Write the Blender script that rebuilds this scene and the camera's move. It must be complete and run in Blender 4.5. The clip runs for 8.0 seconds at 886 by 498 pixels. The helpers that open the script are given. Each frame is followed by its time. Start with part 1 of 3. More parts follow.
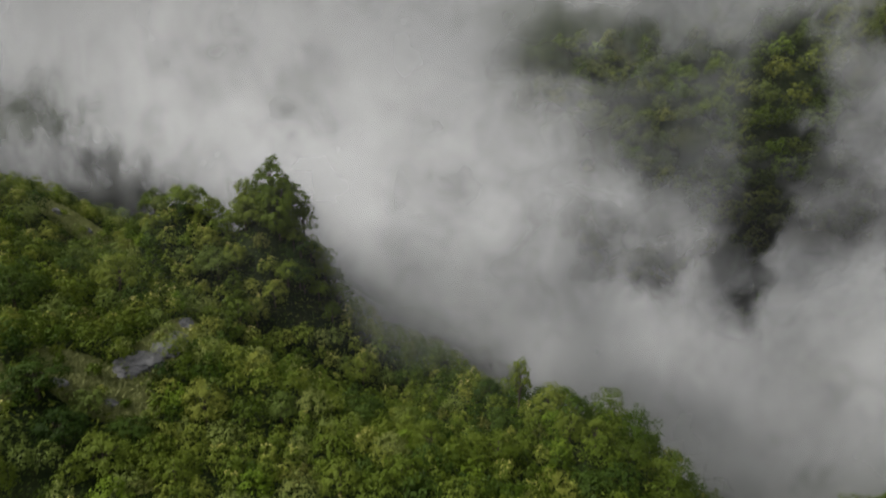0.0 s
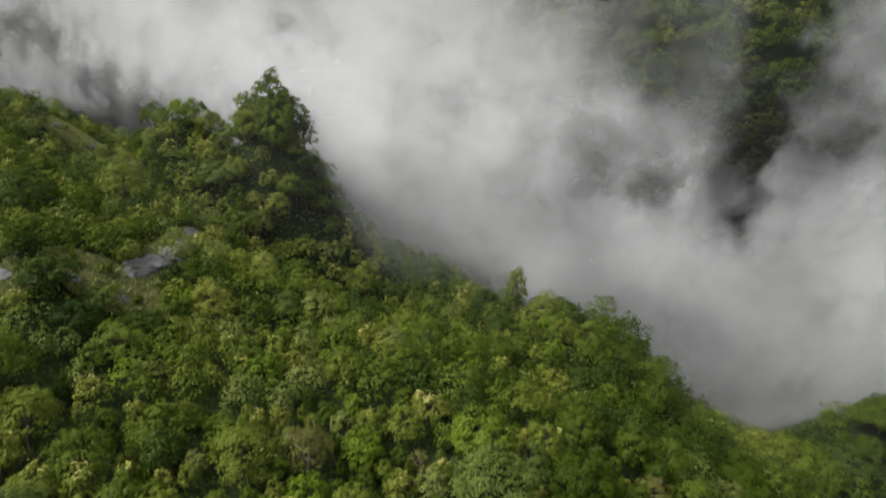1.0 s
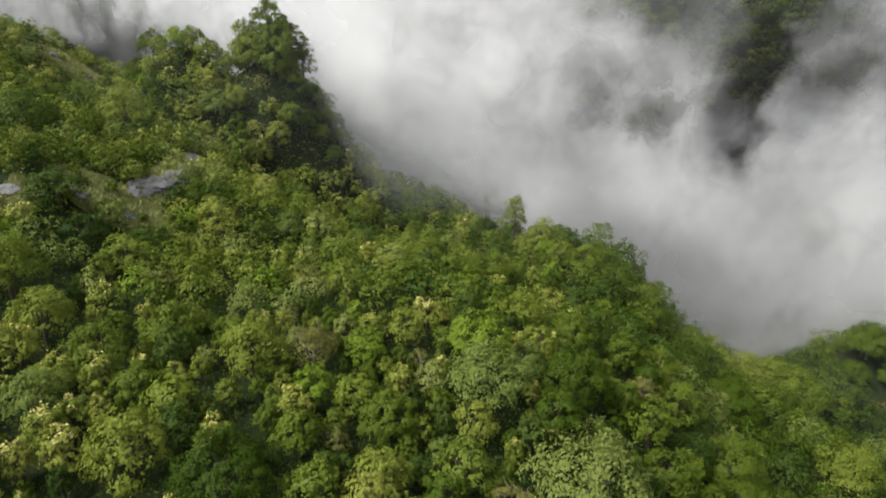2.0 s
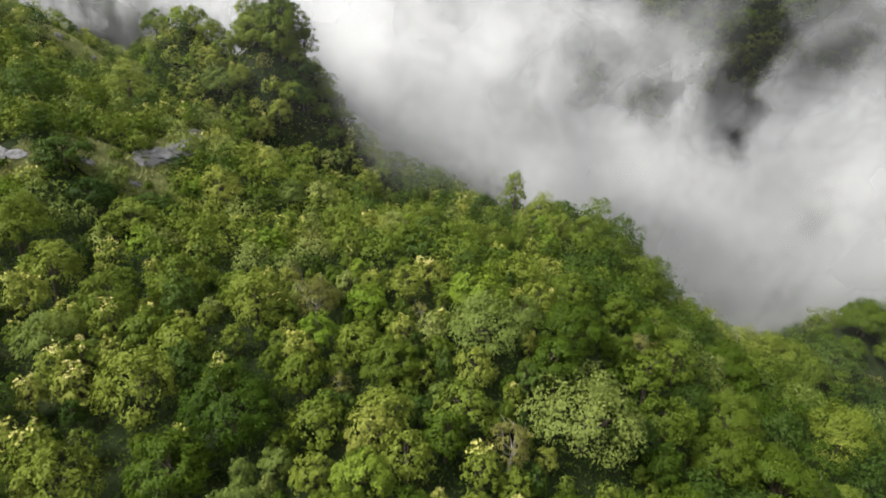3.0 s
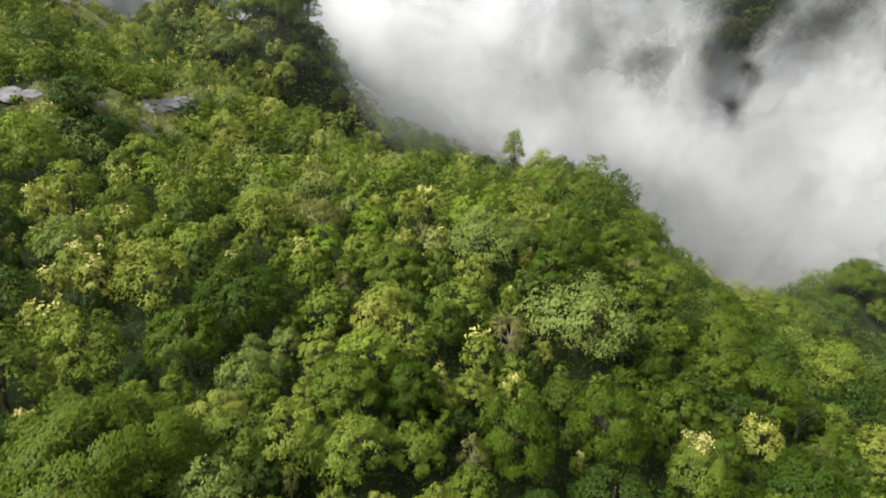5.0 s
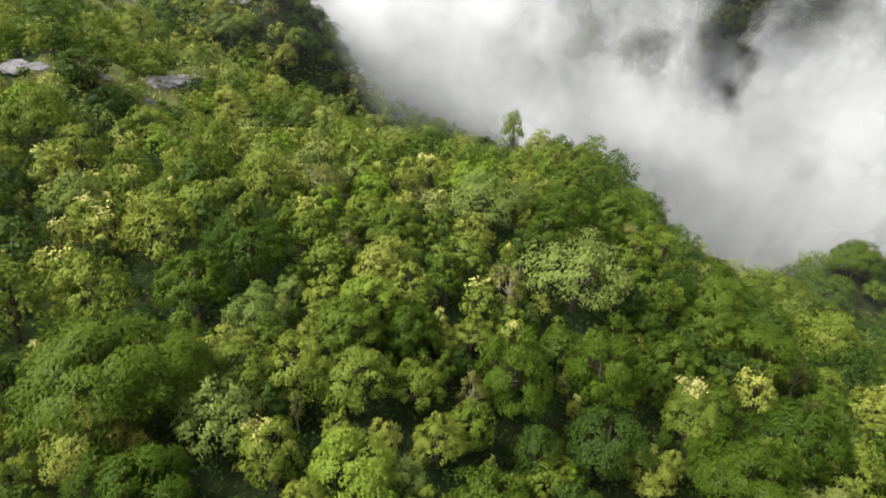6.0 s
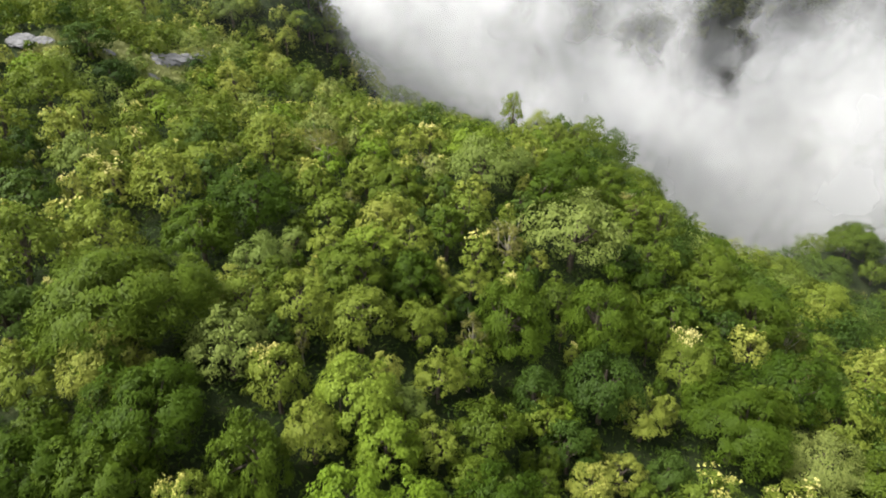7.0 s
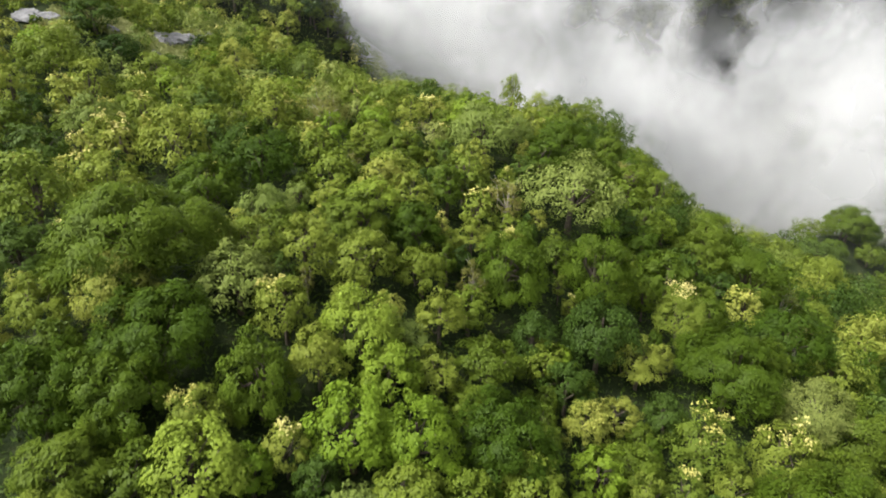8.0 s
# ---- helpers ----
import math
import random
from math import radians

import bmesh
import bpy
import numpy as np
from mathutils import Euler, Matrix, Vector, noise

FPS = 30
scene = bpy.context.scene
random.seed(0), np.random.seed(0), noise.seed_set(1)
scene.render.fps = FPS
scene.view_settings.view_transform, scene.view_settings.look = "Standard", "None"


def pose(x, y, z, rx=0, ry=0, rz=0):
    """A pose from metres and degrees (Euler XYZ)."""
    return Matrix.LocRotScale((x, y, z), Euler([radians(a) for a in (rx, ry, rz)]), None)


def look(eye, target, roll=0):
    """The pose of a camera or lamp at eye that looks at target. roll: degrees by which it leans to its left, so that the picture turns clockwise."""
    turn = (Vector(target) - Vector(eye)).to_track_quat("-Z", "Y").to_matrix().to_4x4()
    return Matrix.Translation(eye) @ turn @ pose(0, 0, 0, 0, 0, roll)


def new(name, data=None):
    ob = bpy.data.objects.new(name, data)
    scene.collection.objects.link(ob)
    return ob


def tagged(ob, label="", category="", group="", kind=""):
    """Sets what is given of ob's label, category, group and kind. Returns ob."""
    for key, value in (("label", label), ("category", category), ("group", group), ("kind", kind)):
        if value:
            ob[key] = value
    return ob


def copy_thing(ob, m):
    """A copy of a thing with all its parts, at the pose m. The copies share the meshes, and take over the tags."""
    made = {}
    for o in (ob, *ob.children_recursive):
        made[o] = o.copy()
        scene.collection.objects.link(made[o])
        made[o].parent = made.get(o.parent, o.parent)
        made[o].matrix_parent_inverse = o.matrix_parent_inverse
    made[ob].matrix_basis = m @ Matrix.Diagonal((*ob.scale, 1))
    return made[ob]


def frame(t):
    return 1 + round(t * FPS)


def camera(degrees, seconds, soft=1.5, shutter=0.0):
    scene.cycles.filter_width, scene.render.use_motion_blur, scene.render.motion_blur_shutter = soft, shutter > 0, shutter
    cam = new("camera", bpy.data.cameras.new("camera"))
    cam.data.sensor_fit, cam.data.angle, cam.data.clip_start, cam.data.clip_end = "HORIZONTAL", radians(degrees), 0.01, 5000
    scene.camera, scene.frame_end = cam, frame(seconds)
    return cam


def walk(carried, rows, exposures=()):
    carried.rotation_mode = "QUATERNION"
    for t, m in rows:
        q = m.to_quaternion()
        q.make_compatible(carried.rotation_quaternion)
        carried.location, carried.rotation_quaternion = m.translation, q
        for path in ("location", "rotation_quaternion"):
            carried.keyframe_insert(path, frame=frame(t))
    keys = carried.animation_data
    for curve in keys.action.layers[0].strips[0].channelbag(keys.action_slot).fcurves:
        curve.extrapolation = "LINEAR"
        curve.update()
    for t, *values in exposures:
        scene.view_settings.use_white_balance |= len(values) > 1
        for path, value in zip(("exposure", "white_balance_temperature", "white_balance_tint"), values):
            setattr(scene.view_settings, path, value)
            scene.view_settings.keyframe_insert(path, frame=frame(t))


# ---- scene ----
cam = camera(69.5, 8.0, soft=1.85, shutter=0.5)
PATH = [
    (0, (-1.177, -3.199, 50.503), (0.981, 93.183, 23.935), -0.22),
    (0.5, (-1.126, -5.220, 48.407), (0.973, 89.696, 16.997), -0.17),
    (1, (-1.084, -7.202, 46.352), (0.964, 86.032, 10.251), -0.07),
    (1.5, (-1.051, -9.144, 44.340), (0.978, 82.138, 3.555), -0.00),
    (2, (-1.029, -11.049, 42.373), (0.894, 79.148, -0.764), -0.04),
    (2.2, (-1.023, -11.800, 41.600), (0.870, 78.276, -1.790), -0.06),
    (3.5, (-1.017, -16.549, 36.747), (0.677, 73.523, -6.660), -0.18),
    (4, (-1.032, -18.315, 34.961), (0.590, 71.727, -8.511), -0.22),
    (4.5, (-1.057, -20.050, 33.215), (0.538, 69.952, -10.340), -0.25),
    (6, (-1.188, -25.077, 28.176), (0.378, 64.829, -15.579), -0.32),
    (6.5, (-1.251, -26.697, 26.543), (0.305, 63.167, -17.299), -0.34),
    (7, (-1.323, -28.292, 24.922), (0.257, 61.537, -18.990), -0.34),
    (7.5, (-1.405, -29.863, 23.304), (0.206, 59.940, -20.660), -0.32),
    (8, (-1.497, -31.410, 21.679), (0.170, 58.397, -22.275), -0.32),
]
EXPOSURES = [(0.0, -0.30), (0.5, -0.20), (1.0, 0.05), (1.5, 0.28), (2.0, 0.50), (3.5, 0.76), (4.5, 0.88), (6.0, 1.01), (8.0, 1.14)]
walk(cam, [(t, look(eye, target, roll)) for t, eye, target, roll in PATH], EXPOSURES)

# ---- world and light: an overcast, misty day ----
SUN_HEIGHT, SUN_TURN = 56.0, -112.0     # degrees above the horizon; degrees east of +y
world = bpy.data.worlds.new("overcast_sky")
scene.world = world
world.use_nodes = True
wn = world.node_tree.nodes
sky = wn.new("ShaderNodeTexSky")
sky.sky_type, sky.sun_disc = "NISHITA", False
sky.sun_elevation, sky.sun_rotation = radians(SUN_HEIGHT), radians(SUN_TURN)
sky.dust_density, sky.air_density = 4.0, 1.0
grey = wn.new("ShaderNodeHueSaturation")
grey.inputs["Saturation"].default_value = 0.22
world.node_tree.links.new(sky.outputs["Color"], grey.inputs["Color"])
world.node_tree.links.new(grey.outputs["Color"], wn["Background"].inputs["Color"])
wn["Background"].inputs["Strength"].default_value = 0.115
sun_data = bpy.data.lights.new("sun", "SUN")
sun_data.energy, sun_data.angle, sun_data.color = 3.7, radians(24), (1.0, 0.97, 0.9)
a, b = radians(SUN_HEIGHT), radians(SUN_TURN)
sun = new("sun", sun_data)
sun.matrix_world = look((math.sin(b) * math.cos(a) * 300, math.cos(b) * math.cos(a) * 300, math.sin(a) * 300), (0, 0, 0))


# ---- materials ----
def material(name):
    m = bpy.data.materials.new(name)
    m.use_nodes = True
    nt = m.node_tree
    return m, nt.nodes, nt.links, nt.nodes["Principled BSDF"]


def math_node(nodes, links, op, x, y=None, clamp=False):
    n = nodes.new("ShaderNodeMath")
    n.operation, n.use_clamp = op, clamp
    for i, v in enumerate((x, y)):
        if v is None:
            continue
        if isinstance(v, (int, float)):
            n.inputs[i].default_value = v
        else:
            links.new(v, n.inputs[i])
    return n.outputs[0]


def noise_node(nodes, links, scale, detail=4.0, rough=0.55, vector=None, distortion=0.0):
    n = nodes.new("ShaderNodeTexNoise")
    n.inputs["Scale"].default_value, n.inputs["Detail"].default_value = scale, detail
    n.inputs["Roughness"].default_value, n.inputs["Distortion"].default_value = rough, distortion
    if vector is not None:
        links.new(vector, n.inputs["Vector"])
    return n


def ramp_node(nodes, links, fac, stops):
    n = nodes.new("ShaderNodeValToRGB")
    while len(n.color_ramp.elements) < len(stops):
        n.color_ramp.elements.new(0.5)
    for e, (p, c) in zip(n.color_ramp.elements, stops):
        e.position, e.color = p, (*c, 1)
    links.new(fac, n.inputs[0])
    return n.outputs["Color"]


def leaf_material(name, tones, shine=0.5, through_light=0.3):
    """Foliage: the tone differs from tree to tree and, less, from spray to spray."""
    m, nodes, links, bsdf = material(name)
    info, geo, att = nodes.new("ShaderNodeObjectInfo"), nodes.new("ShaderNodeNewGeometry"), nodes.new("ShaderNodeAttribute")
    att.attribute_name = "tint"
    each = math_node(nodes, links, "FRACT", math_node(nodes, links, "ADD", info.outputs["Random"], att.outputs["Fac"]))
    patch = noise_node(nodes, links, 0.9, 3.0)
    tex = nodes.new("ShaderNodeTexCoord")
    links.new(tex.outputs["Object"], patch.inputs["Vector"])
    spread = math_node(nodes, links, "MULTIPLY", math_node(nodes, links, "SUBTRACT", patch.outputs["Fac"], 0.5), 0.45)
    leaf = math_node(nodes, links, "MULTIPLY", math_node(nodes, links, "SUBTRACT", geo.outputs["Random Per Island"], 0.5), 0.14)
    fac = math_node(nodes, links, "ADD", math_node(nodes, links, "ADD", each, spread), leaf, True)
    colour = ramp_node(nodes, links, fac, [(i / (len(tones) - 1), (0.985 * r, g, 0.95 * b)) for i, (r, g, b) in enumerate(tones)])
    links.new(colour, bsdf.inputs["Base Color"])
    bsdf.inputs["Roughness"].default_value = 1 - shine
    bsdf.inputs["Specular IOR Level"].default_value = 0.08
    thin = nodes.new("ShaderNodeBsdfTranslucent")
    links.new(colour, thin.inputs["Color"])
    mix = nodes.new("ShaderNodeMixShader")
    mix.inputs[0].default_value = through_light
    links.new(bsdf.outputs[0], mix.inputs[1])
    links.new(thin.outputs[0], mix.inputs[2])
    links.new(mix.outputs[0], nodes["Material Output"].inputs["Surface"])
    return m


def surface_material(name, tones, scale, rough=0.9, relief=0.5, fine=9.0):
    """Earth, rock and bark: large blotches and fine grain, with relief."""
    m, nodes, links, bsdf = material(name)
    tex = nodes.new("ShaderNodeTexCoord")
    large = noise_node(nodes, links, scale, 6.0, 0.6, tex.outputs["Object"])
    small = noise_node(nodes, links, scale * fine, 5.0, 0.65, tex.outputs["Object"])
    both = math_node(nodes, links, "ADD", math_node(nodes, links, "MULTIPLY", large.outputs["Fac"], 0.6), math_node(nodes, links, "MULTIPLY", small.outputs["Fac"], 0.4))
    wide = math_node(nodes, links, "ADD", math_node(nodes, links, "MULTIPLY", math_node(nodes, links, "SUBTRACT", both, 0.5), 2.6), 0.5, True)
    links.new(ramp_node(nodes, links, wide, [(i / (len(tones) - 1), c) for i, c in enumerate(tones)]), bsdf.inputs["Base Color"])
    bump = nodes.new("ShaderNodeBump")
    bump.inputs["Strength"].default_value = relief
    bump.inputs["Distance"].default_value = 0.25 / scale
    links.new(both, bump.inputs["Height"])
    links.new(bump.outputs[0], bsdf.inputs["Normal"])
    bsdf.inputs["Roughness"].default_value = rough
    bsdf.inputs["Specular IOR Level"].default_value = 0.08
    return m


LEAF = {
    "green": leaf_material("green_leaves", ((0.0585, 0.0882, 0.0099), (0.0945, 0.133, 0.0153), (0.14, 0.176, 0.0252))),
    "olive": leaf_material("olive_leaves", ((0.107, 0.148, 0.021), (0.166, 0.202, 0.031), (0.228, 0.246, 0.05))),
    "silver": leaf_material("grey_green_leaves", ((0.112, 0.155, 0.034), (0.157, 0.198, 0.047), (0.207, 0.235, 0.066))),
    "bright": leaf_material("yellow_green_leaves", ((0.105, 0.17, 0.014), (0.138, 0.202, 0.02), (0.178, 0.235, 0.032))),
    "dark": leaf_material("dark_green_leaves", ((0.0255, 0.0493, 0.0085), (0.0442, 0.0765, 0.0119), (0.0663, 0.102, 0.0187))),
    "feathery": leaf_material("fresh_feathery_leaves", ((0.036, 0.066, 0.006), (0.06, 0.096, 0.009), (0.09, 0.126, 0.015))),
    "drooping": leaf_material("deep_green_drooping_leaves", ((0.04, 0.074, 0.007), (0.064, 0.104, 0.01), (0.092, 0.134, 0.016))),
    "grey": leaf_material("thin_dull_leaves", ((0.085, 0.1, 0.022), (0.125, 0.13, 0.032), (0.165, 0.16, 0.045))),
}
FLOWER = leaf_material("cream_blossom", ((0.34, 0.34, 0.08), (0.46, 0.43, 0.13), (0.58, 0.52, 0.22)), 0.3, 0.25)
BARK = surface_material("grey_brown_bark", ((0.035, 0.028, 0.02), (0.075, 0.062, 0.048), (0.14, 0.12, 0.095)), 3.0)
PALE_BARK = surface_material("pale_bare_bark", ((0.13, 0.115, 0.095), (0.22, 0.2, 0.17), (0.32, 0.3, 0.26)), 3.0)
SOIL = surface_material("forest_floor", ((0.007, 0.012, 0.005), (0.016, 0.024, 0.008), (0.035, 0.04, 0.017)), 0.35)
ROCK = surface_material("pale_limestone", ((0.075, 0.075, 0.073), (0.145, 0.145, 0.15), (0.23, 0.23, 0.238)), 0.8)
GRASS = leaf_material("dry_grass", ((0.2, 0.24, 0.08), (0.29, 0.31, 0.13), (0.38, 0.38, 0.19)), 0.2, 0.3)

# ---- lie of the land ----
BROAD = (  # x, y, height of swells 30 m wide
    (-22, 10, -4.6), (8, 5, 10.5), (35, 15, -5.7), (-40, 40, 4.4), (-8, 40, 0.5),
    (22, 45, 9.1), (55, 50, -10.1), (-65, 75, -1.3), (-25, 80, -1.8), (15, 85, 10.6),
    (45, 90, 12.9), (90, 95, -15.4), (-90, 130, 9.2), (-45, 140, -5.3), (-5, 140, -12.6),
    (40, 130, 22.0), (-100, 180, -6.3), (-40, 180, -3.2), (20, 175, -32.1), (80, 150, -26.1),
    (68, 62, 5.9), (100, 115, 1.9), (60, 115, -14.1), (-70, 105, 6.9), (0, -25, -0.2),
    (35, -20, -3.9), (-40, -20, -1.1), (-110, 160, 15.4),
)
LOCAL = (  # x, y, height, width of knolls and hollows
    (-64, 148, 4.3, 13), (-42, 149, 15.4, 14), (35, 98, 0.1, 12), (19, 82, -10.5, 10), (-27, 145, 10.1, 10), (0, 156, 27.3, 14),
    (-21, 42, 2.5, 8), (12, 10, -5.1, 7), (14, 22, 0.1, 8), (0, 104, -3.8, 13), (50, 100, -6.7, 12), (-18, 6, 2.6, 8),
    (16, 15, 0.3, 8), (30, 30, -2.9, 9), (-60, 82, 7.7, 10), (-42, 86, -0.9, 9), (-28, 98, 9.0, 10), (14, 104, -5.8, 11),
    (8, 132, 6.7, 12), (-25, 150, 8.7, 10), (44, 112, 2.8, 11), (-33, 26, -0.0, 9), (-30, 58, 0.1, 12), (55, 60, 1.6, 12),
    (38, 24, 4.5, 9), (-80, 145, -9.7, 12), (-14, 44, -1.7, 9), (88, 112, 10.9, 14), (-10, 20, 1.1, 8), (46, 76, -10.6, 12),
    (-38, 147, 18.1, 7), (-62, 152, 18.1, 9), (-105, 166, 3.5, 10), (-50, 84, -0.1, 7), (-48, 100, 3.2, 8), (-50, 118, 5.1, 9),
    (8, 74, -2.2, 10), (43, 55, -5.0, 9), (106, 122, 14.1, 9),
)


def ridge(x, y):
    z = -13.17 - 29.78 * 1.6 * np.tanh(x / 160) - 6.36 * np.clip(y, -300, 400) / 100
    for cx, cy, h in BROAD:
        z = z + h * np.exp(-((x - cx) ** 2 + (y - cy) ** 2) / 1800)
    for cx, cy, h, s in LOCAL:
        z = z + h * np.exp(-((x - cx) ** 2 + (y - cy) ** 2) / (2 * s * s))
    return z


def far_slope(x, y):
    """The opposite side of the valley, rising away to the upper right."""
    u = 0.4 * x + 0.917 * y + 9 * np.sin(x / 37 + y / 90) + 6 * np.sin(x / 17 - y / 41)
    rise = np.where(u < 400, 0.85 * (u - 231), 0.85 * 169 + 120 * np.tanh((u - 400) / 140))
    return -18 + rise * np.where(rise > 0, 0.22 + 0.78 / (1 + np.exp(-(x + 10) / 40)), 1)


def ground_height(x, y):
    x, y = np.asarray(x, float), np.asarray(y, float)
    p, q = ridge(x, y), far_slope(x, y)
    d = np.clip((p - q) / 12, -30, 30)
    return np.maximum(p, q) + 12 * np.log1p(np.exp(-np.abs(d))) - 12 * np.log(2) * np.exp(-np.abs(d))


def bare(x, y):
    """How far into a clearing a place lies: above 0 no tree grows."""
    r = 4.6 - np.minimum(np.hypot((x + 51) / 1.35, y - 84.5), 4.6 / 2.7 * np.hypot(x + 49 + 0.05 * (y - 104), (y - 104) / 4.6))
    r = np.maximum(r, 4.6 - np.hypot((x + 93) / 1.6, y - 160))
    return np.maximum(r, 3.4 - np.hypot((x + 63.5) / 1.3, y - 75))


def axis(fine_from, fine_to, step):
    inner = np.arange(fine_from, fine_to + step, step)
    grow = np.cumsum(step * 1.22 ** np.arange(1, 28))
    return np.concatenate(((fine_from - grow)[::-1], inner, inner[-1] + grow))


def sheet_mesh(name, grid, smooth=True):
    """A mesh from a grid of places, rows by columns."""
    rows, cols = grid.shape[:2]
    i = np.arange(rows * cols).reshape(rows, cols)
    quads = np.stack((i[:-1, :-1], i[:-1, 1:], i[1:, 1:], i[1:, :-1]), -1).reshape(-1, 4)
    me = bpy.data.meshes.new(name)
    me.from_pydata(grid.reshape(-1, 3).tolist(), [], quads.tolist())
    me.polygons.foreach_set("use_smooth", [smooth] * len(me.polygons))
    return me


gx, gy = np.meshgrid(axis(-140, 200, 4.0), axis(-60, 320, 4.0))
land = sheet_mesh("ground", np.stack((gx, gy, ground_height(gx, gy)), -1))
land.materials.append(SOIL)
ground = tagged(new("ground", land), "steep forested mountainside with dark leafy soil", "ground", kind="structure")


# ---- plants ----
def quads_mesh(name, corners, materials, slots=None, tint=None):
    """One mesh of loose leaves of three or four corners each."""
    n, k = corners.shape[:2]
    me = bpy.data.meshes.new(name)
    me.vertices.add(k * n)
    me.vertices.foreach_set("co", corners.astype(np.float32).ravel())
    me.loops.add(k * n)
    me.loops.foreach_set("vertex_index", np.arange(k * n, dtype=np.int32))
    me.polygons.add(n)
    me.polygons.foreach_set("loop_start", np.arange(0, k * n, k, dtype=np.int32))
    for m in materials:
        me.materials.append(m)
    if slots is not None:
        me.polygons.foreach_set("material_index", slots.astype(np.int32))
    if tint is not None:
        me.attributes.new("tint", "FLOAT", "FACE").data.foreach_set("value", tint.astype(np.float32))
    me.update(calc_edges=True)
    return me


def unit(v):
    return v / np.maximum(np.linalg.norm(v, axis=-1, keepdims=True), 1e-6)


# crown: foot of the crown as a share of the height, lobes, lobe size, clumps a lobe, leaf length and width, droop, spread of directions
SPECIES = {
    "green": dict(foot=0.22, lobes=19, lobe=0.37, clumps=7, leaf=(0.27, 0.18), droop=0.35, loose=0.9),
    "olive": dict(foot=0.18, lobes=21, lobe=0.34, clumps=6, leaf=(0.25, 0.16), droop=0.3, loose=1.0),
    "silver": dict(foot=0.2, lobes=20, lobe=0.35, clumps=8, leaf=(0.28, 0.14), droop=0.5, loose=1.0),
    "bright": dict(foot=0.16, lobes=22, lobe=0.33, clumps=7, leaf=(0.26, 0.2), droop=0.35, loose=0.8),
    "dark": dict(foot=0.18, lobes=18, lobe=0.38, clumps=7, leaf=(0.27, 0.18), droop=0.4, loose=0.9),
    "feathery": dict(foot=0.2, lobes=24, lobe=0.3, clumps=8, leaf=(0.42, 0.12), droop=0.25, loose=0.6),
    "drooping": dict(foot=0.08, low=-0.6, lobes=22, lobe=0.32, clumps=8, leaf=(0.4, 0.12), droop=0.95, loose=0.7),
    "slim": dict(foot=0.4, low=-0.4, lobes=24, lobe=0.3, clumps=5, leaf=(0.28, 0.12), droop=0.2, loose=1.0),
    "tall": dict(foot=0.02, low=-0.85, lobes=38, lobe=0.32, clumps=6, leaf=(0.3, 0.2), droop=0.4, loose=0.9),
    "grey": dict(foot=0.24, lobes=16, lobe=0.33, clumps=6, leaf=(0.28, 0.1), droop=0.2, loose=1.0),
}


def crown(rng, width, height, kind, n, coarse=1.0):
    """Leaves of a crown as corners (n, 3, 3), its lobes, and the tops of its clumps."""
    s = SPECIES[kind]
    foot = s["foot"] * height
    mid = foot + 0.32 * (height - foot)
    turn = np.arange(s["lobes"]) * 2.39996 + rng.uniform(0, 6.28)
    rise = np.linspace(0.98, s.get("low", -0.3), s["lobes"]) + rng.normal(0, 0.1, s["lobes"])
    rise = np.clip(rise, -0.92, 1.0)
    flat = np.sqrt(1 - rise ** 2)
    out = np.stack((flat * np.cos(turn), flat * np.sin(turn), rise), -1)
    size = s["lobe"] * width * 0.5 * rng.uniform(0.75, 1.3, s["lobes"])
    reach = rng.uniform(0.78, 1.05, s["lobes"])[:, None]
    up = np.where(rise > 0, height - mid, mid - foot)
    lobes = out * np.stack((np.full_like(up, width / 2), np.full_like(up, width / 2), up), -1) * reach
    lobes *= (1 - size[:, None] * 0.8 / np.maximum(np.linalg.norm(lobes, axis=1, keepdims=True), 0.3)).clip(0.2, 1)
    lobes[:, 2] += mid
    m = s["clumps"]
    which = np.repeat(np.arange(s["lobes"]), m)
    way = unit(rng.normal(0, 1, (len(which), 3)) + 0.9 * out[which] + (0, 0, 0.45))
    clumps = lobes[which] + way * size[which, None] * 0.85 * rng.uniform(0.6, 1.1, (len(which), 1))
    rc = size[which] * rng.uniform(0.42, 0.7, len(which))
    pick = rng.choice(len(which), n, p=rc ** 2 / np.sum(rc ** 2))
    d = unit(rng.normal(0, 1, (n, 3)) + 0.8 * way[pick] + (0, 0, 0.35))
    at = clumps[pick] + d * (rc[pick] * rng.uniform(0.35, 1.05, n) ** 0.6)[:, None] * (1, 1, 0.8)
    bulge = unit(at - lobes[which[pick]])
    dome = unit((at - (0, 0, foot + 0.25 * height)) / (width, width, height))
    normal = unit(0.35 * d + 0.6 * bulge + 0.55 * dome + (0, 0, 0.15) + s["loose"] * (0.27 if coarse < 1.8 else 0.22) * rng.normal(0, 1, (n, 3)))
    along = unit(np.cross(normal, rng.normal(0, 1, (n, 3))) + 0.7 * out[which[pick]] * (1, 1, 0.2) + (0, 0, -s["droop"]))
    side = unit(np.cross(normal, along))
    long, wide = s["leaf"]
    grow = coarse * rng.uniform(0.65, 1.3, (n, 1))
    a, b = along * long * grow * 0.5, side * wide * grow * 0.5
    lift = unit(np.cross(along, side)) * wide * grow * 0.18
    corners = np.stack((at - a * 0.9 + b, at - a * 0.7 - b, at + a - lift), 1)
    return corners, lobes, clumps + (0, 0, 1) * (rc * 0.75)[:, None], rc


